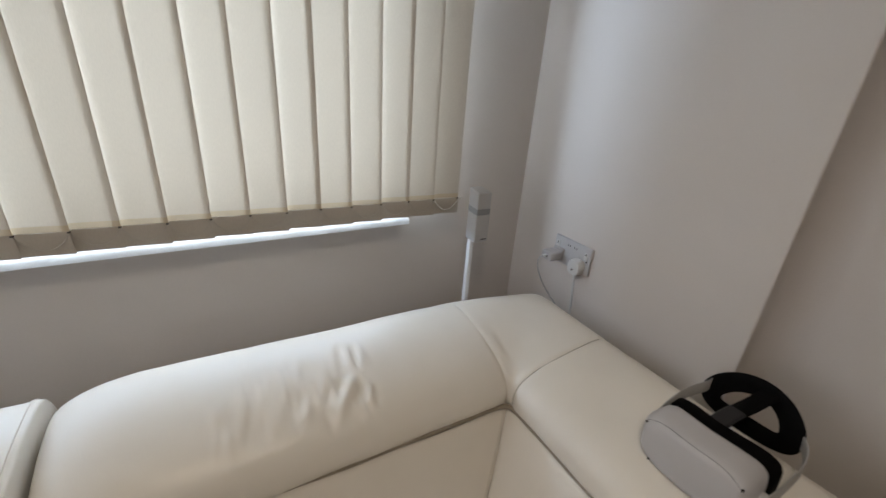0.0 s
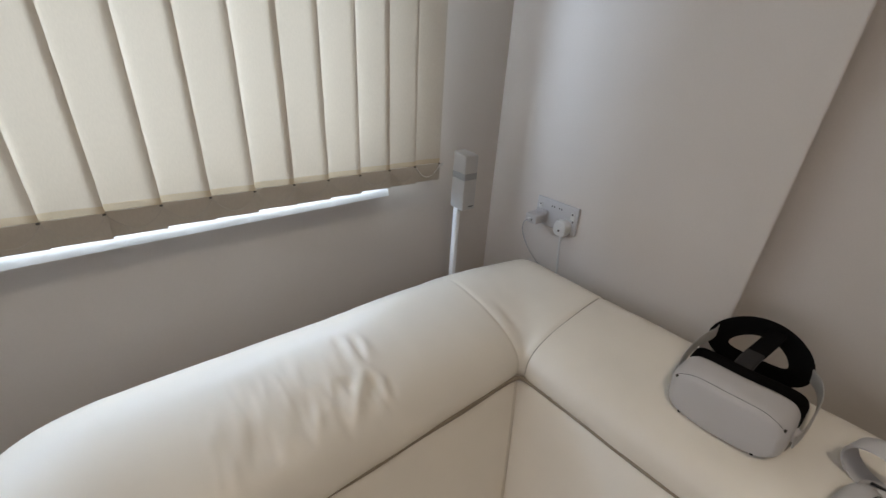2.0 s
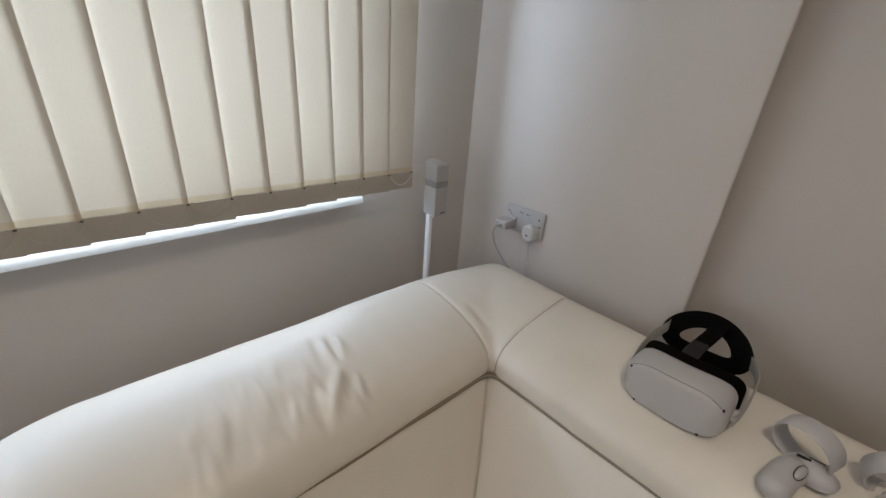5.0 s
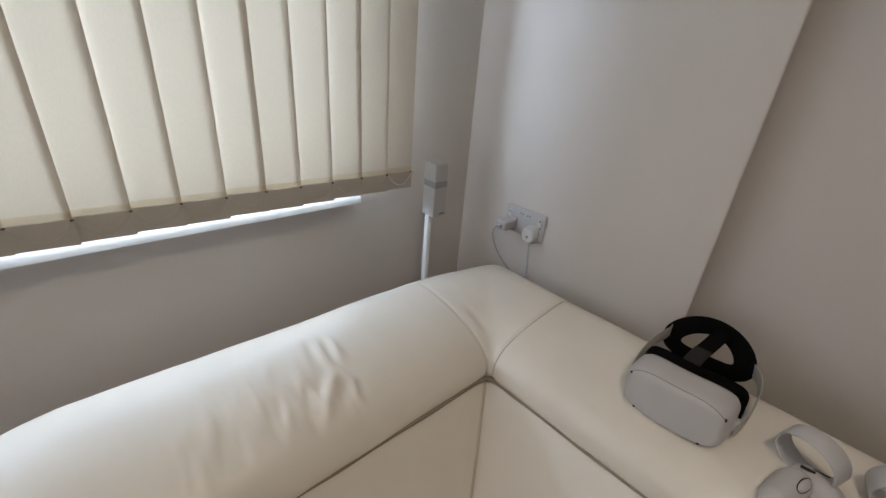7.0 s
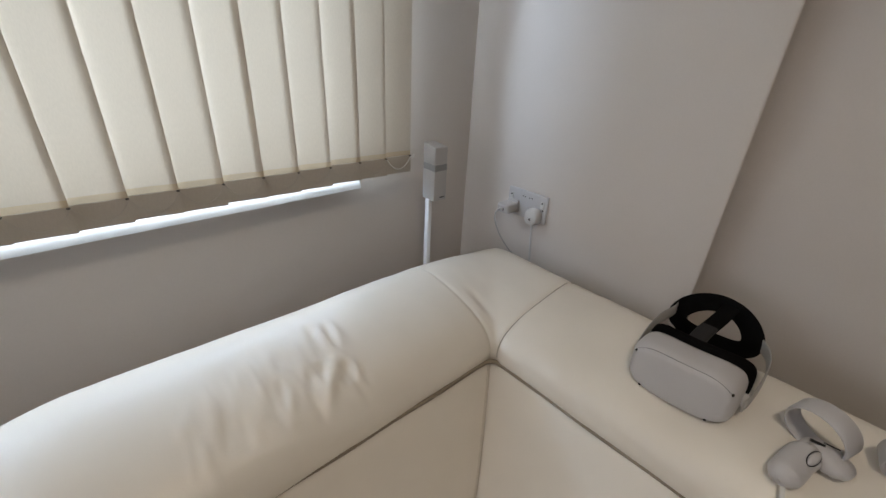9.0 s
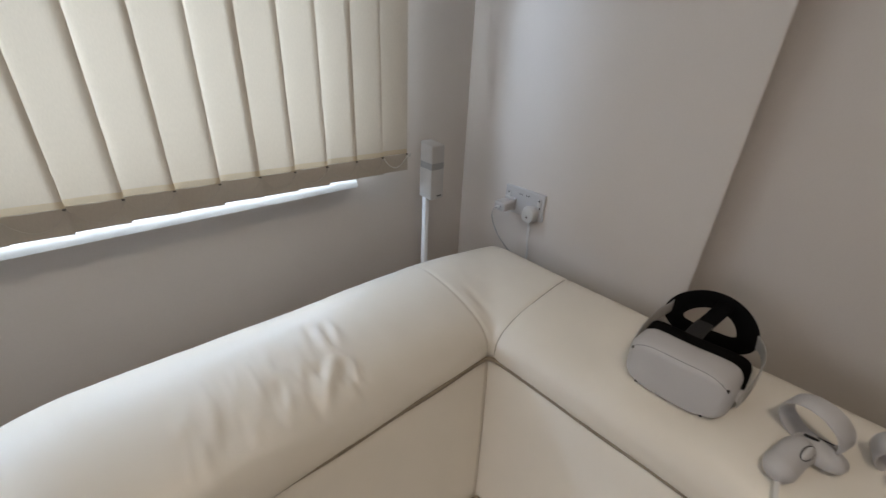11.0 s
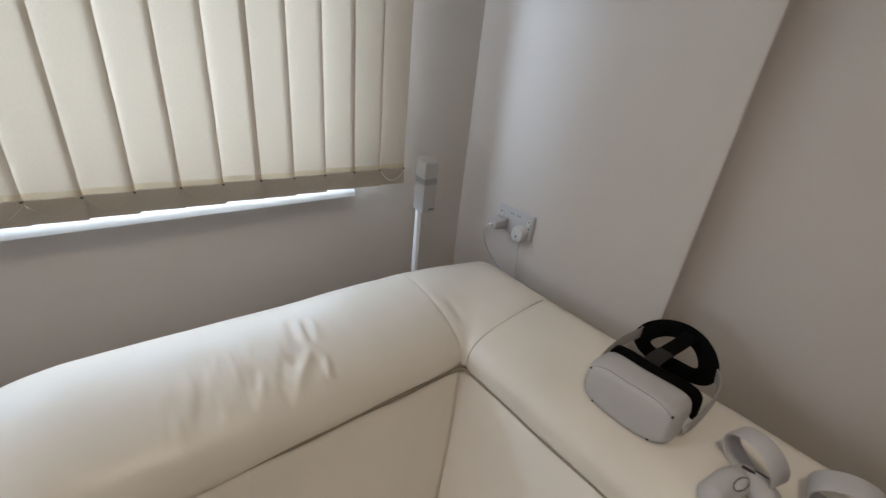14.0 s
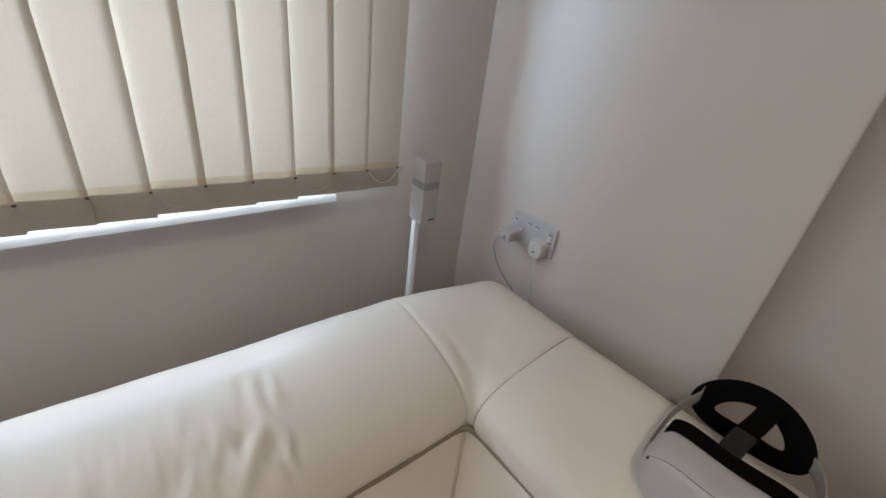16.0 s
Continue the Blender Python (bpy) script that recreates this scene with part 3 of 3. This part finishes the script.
SX0, SX1, SY0, SY1 = 0.621, 0.666, 0.862, 0.914
part("lower_cabinet", rel(tapered(SX0, SX1, SY0, SY1, 0.876, 0.958, 0.958, 0.004, 0.003), O), M_SPEAKER, spk)
part("band", rel(tapered(SX0 + 0.0006, SX1 - 0.0006, SY0 + 0.0006, SY1 - 0.0006, 0.9565, 0.9745, 0.9745, 0.004, 0.0015), O), M_MESH, spk, "darker grey band round the cabinet")
part("upper_cabinet", rel(tapered(SX0, SX1, SY0, SY1, 0.973, 1.020, 1.026, 0.004, 0.004), O), M_SPEAKER, spk)
part("badge", rel(rbox((0.642, SY0 - 0.0008, 0.8835), (0.660, SY0 + 0.001, 0.8865), 0.0006, 1), O), M_DARK, spk, "small black bar near the foot of the cabinet")
part("pole", rel(rbox((0.620, 0.880, FLOOR + 0.012), (0.6335, 0.896, 0.878), 0.003, 3), O), M_POLE, spk)
part("base_plate", rel(rbox((0.55, 0.88, FLOOR), (0.70, 1.03, FLOOR + 0.014), 0.004, 2), O), M_POLE, spk)

# ---- wall socket with two plugs ----
SY, SZ = 0.7795, 0.8285
sock = thing("double_socket", "white double wall socket with switches on the painted wall", "socket", (WX, SY, SZ))


def on_wall(bm):
    return rel(bm, (WX, SY, SZ))


part("plate", on_wall(rbox((WX - 0.009, SY - 0.073, SZ - 0.043), (WX, SY + 0.073, SZ + 0.043), 0.004, 3)), M_SOCKET, sock)
for s in (-1, 1):
    y = SY + s * 0.057
    part("switch", on_wall(rbox((WX - 0.0125, y - 0.006, SZ + 0.004), (WX - 0.008, y + 0.006, SZ + 0.027), 0.0015, 2)), M_PLUG, sock)
    part("switch_mark", on_wall(rbox((WX - 0.0129, y - 0.0025, SZ + 0.019), (WX - 0.0120, y + 0.0025, SZ + 0.024), 0.0002, 1)), M_DARK, sock)
    part("screw", on_wall(tube([(WX - 0.0098, SY + s * 0.060, SZ - 0.001), (WX - 0.0085, SY + s * 0.060, SZ - 0.001)], 0.0028, 12)), M_CLIP, sock)
    for e in (-1, 1):
        part("slot", on_wall(rbox((WX - 0.0094, SY + s * 0.013 + e * 0.004 - 0.0015, SZ + 0.022), (WX - 0.0086, SY + s * 0.013 + e * 0.004 + 0.0015, SZ + 0.027), 0.0002, 1)), M_DARK, sock)

chg = thing("usb_charger", "white usb charger with a thin cable, in the socket", "charger", (WX - 0.009, 0.826, 0.818))
O = (WX - 0.009, 0.826, 0.818)
part("body", rel(rbox((0.872, 0.805, 0.801), (0.921, 0.847, 0.829), 0.005, 3), O), M_CHARGER_SHADE, chg)
part("pin_base", rel(rbox((0.920, 0.806, 0.796), (WX - 0.009, 0.846, 0.836), 0.003, 2), O), M_CHARGER_SHADE, chg)
part("port", rel(rbox((0.8715, 0.820, 0.811), (0.8725, 0.834, 0.817), 0.0003, 1), O), M_DARK, chg)
part("cable_plug", rel(rbox((0.862, 0.822, 0.8115), (0.877, 0.832, 0.8185), 0.002, 2), O), M_PLUG, chg)
pts = spline([(0.864, 0.827, 0.815), (0.852, 0.829, 0.812), (0.848, 0.832, 0.795), (0.854, 0.829, 0.765), (0.868, 0.816, 0.725), (0.888, 0.796, 0.685), (0.902, 0.778, 0.655), (0.908, 0.77, 0.58), (0.905, 0.78, 0.3), (0.905, 0.79, FLOOR + 0.005)], 50)
part("cable", rel(tube(pts, 0.0020, 6), O), M_CABLE, chg)

plg = thing("mains_plug", "white three-pin mains plug with its flex, in the socket", "plug", (WX - 0.009, 0.742, 0.808))
O = (WX - 0.009, 0.742, 0.808)
rows = []
for xx, sc in ((WX - 0.009, 0.94), (WX - 0.014, 1.0), (WX - 0.030, 0.96), (WX - 0.036, 0.86), (WX - 0.038, 0.6)):
    row = []
    for k in range(28):
        a = 2 * math.pi * k / 28
        c, s = math.cos(a), math.sin(a)
        row.append(Vector((xx, 0.742 + 0.0235 * sc * math.copysign(abs(c) ** 0.75, c), 0.806 + (0.024 if s > 0 else 0.026) * sc * math.copysign(abs(s) ** 0.8, s))))
    rows.append(row)
part("body", rel(grid(rows, closed_v=True, caps=True), O), M_PLUG, plg)
part("fuse_mark", rel(rbox((WX - 0.0388, 0.739, 0.797), (WX - 0.0375, 0.745, 0.803), 0.0003, 1), O), M_CLIP, plg)
part("strain_relief", rel(tube([(WX - 0.020, 0.742, 0.785), (WX - 0.019, 0.742, 0.768)], lambda t: 0.0055 - 0.002 * t, 10), O), M_PLUG, plg)
pts = spline([(WX - 0.019, 0.742, 0.785), (WX - 0.018, 0.741, 0.74), (WX - 0.014, 0.738, 0.69), (WX - 0.012, 0.736, 0.62), (WX - 0.012, 0.735, 0.3), (WX - 0.014, 0.735, FLOOR + 0.006)], 40)
part("flex", rel(tube(pts, 0.0033, 8), O), M_PLUG, plg)

# ---- headset on the arm ----
hm = pose(0.668, 0.199, 0.7440, 0, -3.0, -91.0)
hmd = thing("vr_headset", "grey-white virtual reality headset with black foam and strap, on the arm", "headset", m=hm)
HW, HH, HE = 0.0870, 0.0495, 3.9


def sup(a, w, h, e=HE):
    c, s = math.cos(a), math.sin(a)
    return w * math.copysign(abs(c) ** (2 / e), c), h * math.copysign(abs(s) ** (2 / e), s)


def ring_at(y, inset, n=72, bow=0.0):
    row = []
    for k in range(n):
        x, z = sup(2 * math.pi * k / n, HW - inset, HH - inset)
        row.append(Vector((x, y + bow * (x / HW) ** 2, z)))
    return row


front = [ring_at(-0.0650, 0.04945, bow=0.010), ring_at(-0.0648, 0.035, bow=0.010), ring_at(-0.0641, 0.020, bow=0.010), ring_at(-0.0624, 0.0125, bow=0.010)]
part("front_plate", grid(front, closed_v=True), M_SHELL, hmd)
shell = [ring_at(-0.0623, 0.0123, bow=0.010), ring_at(-0.0595, 0.0080, bow=0.010), ring_at(-0.0550, 0.0042, bow=0.010), ring_at(-0.0480, 0.0014, bow=0.010), ring_at(-0.038, 0.0, bow=0.009), ring_at(-0.014, 0.0, bow=0.009), ring_at(-0.002, 0.001, bow=0.013), ring_at(0.006, 0.004, bow=0.015), ring_at(0.010, 0.010, bow=0.015)]
part("shell", grid(shell, closed_v=True, caps=True), M_SHELL, hmd)


def face_y(x, z):
    """Depth of the shell's front at a place of its face."""
    ins = [(0.0, -0.038), (0.0014, -0.048), (0.0042, -0.055), (0.0080, -0.0595), (0.0125, -0.0624), (0.020, -0.0641), (0.035, -0.0648), (0.0485, -0.0650)]
    a, c = 0.0, 0.0480
    for _ in range(30):
        m_ = (a + c) / 2
        if (abs(x) / (HW - m_)) ** HE + (abs(z) / (HH - m_)) ** HE > 1:
            c = m_
        else:
            a = m_
    y = ins[-1][1]
    for (i0, y0), (i1, y1) in zip(ins, ins[1:]):
        if i0 <= a <= i1:
            y = y0 + (y1 - y0) * (a - i0) / (i1 - i0)
            break
    return y + 0.010 * (x / HW) ** 2


pts = []
for k in range(61):
    x = -0.0745 + 0.149 * k / 60
    z = 0.0300 + 0.0150 * (1 - (abs(x) / 0.0745) ** 4.5)
    pts.append(Vector((x, face_y(x, z) - 0.0002, z)))
part("joint", tube(pts, 0.0004, 6), M_DARK, hmd, "thin dark joint over the front plate")
for sx, zz in ((-0.0755, 0.0255), (0.0770, 0.0270), (-0.055, -0.0385), (0.055, -0.0385)):
    yy = face_y(sx, zz)
    part("camera_lens", tube([(sx, yy - 0.0008, zz), (sx, yy + 0.006, zz)], 0.0026, 16), M_GLOSS, hmd, "small black camera lens")
# foam face rest
rows = []
for y, ins, bow in ((0.007, 0.004, 0.015), (0.015, -0.001, 0.017), (0.031, -0.002, 0.019), (0.040, 0.003, 0.019), (0.042, 0.010, 0.019), (0.036, 0.018, 0.019), (0.013, 0.020, 0.012)):
    rows.append([p + Vector((0, 0.0, -0.002)) for p in ring_at(y, ins, bow=bow)])
part("foam_rest", grid(rows, closed_v=True), M_FOAM, hmd)
# side arms
for s, xe in ((-1, -0.080), (1, 0.062)):
    up = 0.014 if s < 0 else 0.003
    pts = spline([(s * 0.0915, -0.012, -0.010), (s * 0.0955, 0.012, -0.006), (s * 0.098, 0.05, 0.002 + 0.3 * up), (s * 0.096, 0.10, 0.008 + 0.7 * up), (s * 0.090 + (0.004 if s < 0 else -0.006), 0.142, 0.011 + up), (xe * 0.93 - (0.014 if s < 0 else 0), 0.174 if s < 0 else 0.184, 0.010 + 0.8 * up)], 26)
    part("side_arm", band(pts, [(0, -0.12, 1)] * 26, [(s, 0.3 * (i / 25) ** 3 * 4, 0) for i in range(26)], 0.028, 0.003), M_STRAP, hmd, "grey rubber side arm")
    part("pivot", tube([(s * 0.080, 0.000, -0.006), (s * 0.0925, 0.000, -0.006), (s * 0.0945, 0.000, -0.006)], lambda t: 0.0125 - 0.002 * t * t, 24), M_SHELL, hmd)
# rear strap: an oval loop, and the strap over the head
n = 64
pts, wd, td = [], [], []
for k in range(n):
    a = 2 * math.pi * k / n
    c, s = math.cos(a), math.sin(a)
    pts.append((-0.013 + 0.0690 * c, 0.165 + 0.028 * s * s, 0.009 + 0.0450 * s))
    wd.append((0.073 * c * 0.6, 0, 0.055 * s) if abs(s) > 0.05 else (c, 0, 0))
    td.append((0.0, 1.0, 0.15))
part("rear_strap", band(pts, wd, td, 0.038, 0.008, closed=True), M_WEB, hmd, "black elastic rear strap loop")
pts = spline([(0.002, 0.194, 0.057), (0.001, 0.17, 0.055), (-0.002, 0.13, 0.051), (-0.007, 0.085, 0.046), (-0.009, 0.050, 0.042), (-0.009, 0.010, 0.036)], 22)
part("top_strap", band(pts, [(1, 0, 0)] * 22, [(0, 0.2, 1)] * 22, 0.030, 0.006), M_WEB, hmd, "black elastic strap over the head")

pts = spline([(-0.006, 0.088, 0.0500), (-0.008, 0.062, 0.0475), (-0.009, 0.028, 0.0430)], 10)
part("strap_buckle", band(pts, [(1, 0, 0)] * 10, [(0, 0.2, 1)] * 10, 0.029, 0.0085), M_BUCKLE, hmd, "charcoal strap buckle")

# ---- hand controllers on the arm ----


def controller(handle, ring_c, ring_a, ring_b, lean, trigger, slits, plate, head, label):
    """handle: points from its end to the head; ring: centre and two radius vectors; plate: the button plate's centre and normal, or None."""
    base = (ring_c[0], ring_c[1], 0.70)
    ob = thing("controller", label, "controller", base, "pair of hand controllers")
    hp = spline(handle, 22)
    path = spline(handle, 61)
    path = [path[round(60 * (1 - math.cos(math.pi * k / 40)) / 2)] for k in range(41)]

    def thick(s):
        q = (1 - math.cos(math.pi * s)) / 2
        return 0.0228 * (1 - 0.05 * math.sin(math.pi * q)) * math.sqrt(max(0.0004, 1 - max(0.0, 1 - q / 0.30) ** 2)) * math.sqrt(max(0.01, 1 - max(0.0, (q - 0.75) / 0.25) ** 2))

    part("handle", rel(tube(path, thick, 24, flat=0.95), base), M_SHELL, ob)
    C, A, B = Vector(ring_c), Vector(ring_a), Vector(ring_b)
    N = A.cross(B).normalized()
    pts, wd, td = [], [], []
    n = 72
    for k in range(n):
        a = 2 * math.pi * k / n
        r = A * math.cos(a) + B * math.sin(a)
        pts.append(C + r)
        wd.append(N + r.normalized() * lean)
        td.append(r)
    part("tracking_ring", rel(band(pts, wd, td, 0.0335, 0.005, closed=True), base), M_SHELL, ob)
    # head between the ring and the handle
    bm = bmesh.new()
    bmesh.ops.create_uvsphere(bm, u_segments=28, v_segments=16, radius=1)
    mid = Vector(head)
    up = Vector((-0.25, 0.0, 0.97)).normalized()
    ax = up.cross(Vector((0.95, -0.30, 0.0))).normalized()
    sd = up.cross(ax).normalized()
    M = Matrix((ax, sd, up)).transposed()
    for v in bm.verts:
        v.co = mid + M @ Vector((v.co.x * 0.034, v.co.y * 0.022, v.co.z * 0.0165))
    part("head", rel(bm, base), M_SHELL, ob)
    # trigger on the side of the head
    tc = Vector(trigger)
    bm = bmesh.new()
    bmesh.ops.create_uvsphere(bm, u_segments=20, v_segments=12, radius=1)
    for v in bm.verts:
        v.co = tc + M @ Vector((v.co.x * 0.018, v.co.y * 0.016, v.co.z * 0.015))
    part("trigger", rel(bm, base), M_SHELL, ob)
    # grip button on the handle
    d = (hp[15] - hp[11]).normalized()
    side = d.cross(up).normalized()
    gc = hp[15] + up * 0.0185 + side * 0.012
    tilt = (up + side * 0.6).normalized()
    e2 = tilt.cross(d).normalized()
    bm = bmesh.new()
    bmesh.ops.create_uvsphere(bm, u_segments=20, v_segments=10, radius=1)
    for v in bm.verts:
        v.co = gc + d * v.co.x * 0.0150 + e2 * v.co.y * 0.0065 + tilt * v.co.z * 0.0042
    part("grip_button", rel(bm, base), M_SHELL, ob)
    pts = [gc + d * math.cos(2 * math.pi * k / 32) * 0.0158 + e2 * math.sin(2 * math.pi * k / 32) * 0.0073 - tilt * 0.0006 for k in range(33)]
    part("button_gap", rel(tube(pts, 0.0007, 5), base), M_DARK, ob, "thin dark gap round the grip button")
    for k, p in enumerate(slits):
        q = Vector((0.18, -0.97, -0.05)) * (0.009 if k == 0 else 0.010)
        part("slit", rel(tube([Vector(p) - q, Vector(p) + q], 0.0024 if k == 0 else 0.0010, 8), base), M_DARK, ob)
    if plate:
        pc, pn = Vector(plate[0]), Vector(plate[1]).normalized()
        px = pn.cross(Vector((0, 1, 0))).normalized()
        py = pn.cross(px)
        rows = [[pc + pn * h + (px * math.cos(a) * 0.0235 + py * math.sin(a) * 0.0265) * s for a in (2 * math.pi * k / 36 for k in range(36))] for h, s in ((-0.010, 0.92), (-0.004, 1.0), (0.0, 1.0), (0.0014, 0.97), (0.0018, 0.9))]
        part("button_plate", rel(grid(rows, closed_v=True, caps=True), base), M_GLOSS, ob, "black gloss button plate")
        for bx, by, br in ((0.008, 0.008, 0.0042), (0.000, 0.013, 0.0042)):
            q = pc + px * bx + py * by
            part("button", rel(tube([q, q + pn * 0.0036], br, 18), base), M_FOAM, ob)
        q = pc + px * -0.004 + py * -0.008
        part("thumbstick", rel(tube([q, q + pn * 0.006, q + pn * 0.009, q + pn * 0.0105], lambda t: 0.004 if t < 0.5 else 0.0075, 20), base), M_FOAM, ob)
    return ob


ctl = controller([(0.578, 0.034, 0.706), (0.603, 0.028, 0.711), (0.630, 0.022, 0.718), (0.662, 0.010, 0.726)],
                 (0.6831, 0.0132, 0.7506), (-0.0158, -0.0379, 0.0), (-0.0102, 0.0042, 0.0395), 0.0, (0.664, -0.022, 0.719), ((0.6596, 0.0114, 0.7410), (0.6693, -0.0045, 0.7405)), None, (0.658, -0.004, 0.724),
                 "grey-white hand controller lying with its ring beside the headset")
pts = spline([(0.590, 0.022, 0.700), (0.568, 0.017, 0.690), (0.553, 0.010, 0.675), (0.5445, 0.000, 0.653), (0.5365, -0.014, 0.622), (0.534, -0.023, 0.595), (0.524, -0.038, 0.54), (0.50, -0.053, 0.47)], 30)
bm = band(pts, [(0.05, 1, 0)] * 30, [(1, 0, 0.4)] * 30, 0.006, 0.002)
part("wrist_strap", rel(bm, (0.694, 0.010, 0.70)), M_PLUG, ctl, "white cord wrist strap")
controller([(0.590, -0.138, 0.705), (0.615, -0.131, 0.716), (0.640, -0.122, 0.725), (0.660, -0.114, 0.729)],
           (0.7162, -0.0946, 0.7515), (0.0119, -0.0396, 0.0), (-0.0123, -0.0037, 0.0392), 0.0, (0.655, -0.142, 0.716), ((0.690, -0.100, 0.731),), ((0.667, -0.114, 0.757), (-0.2, -0.05, 1)), (0.676, -0.112, 0.732),
           "grey-white hand controller with a black button plate on the arm")
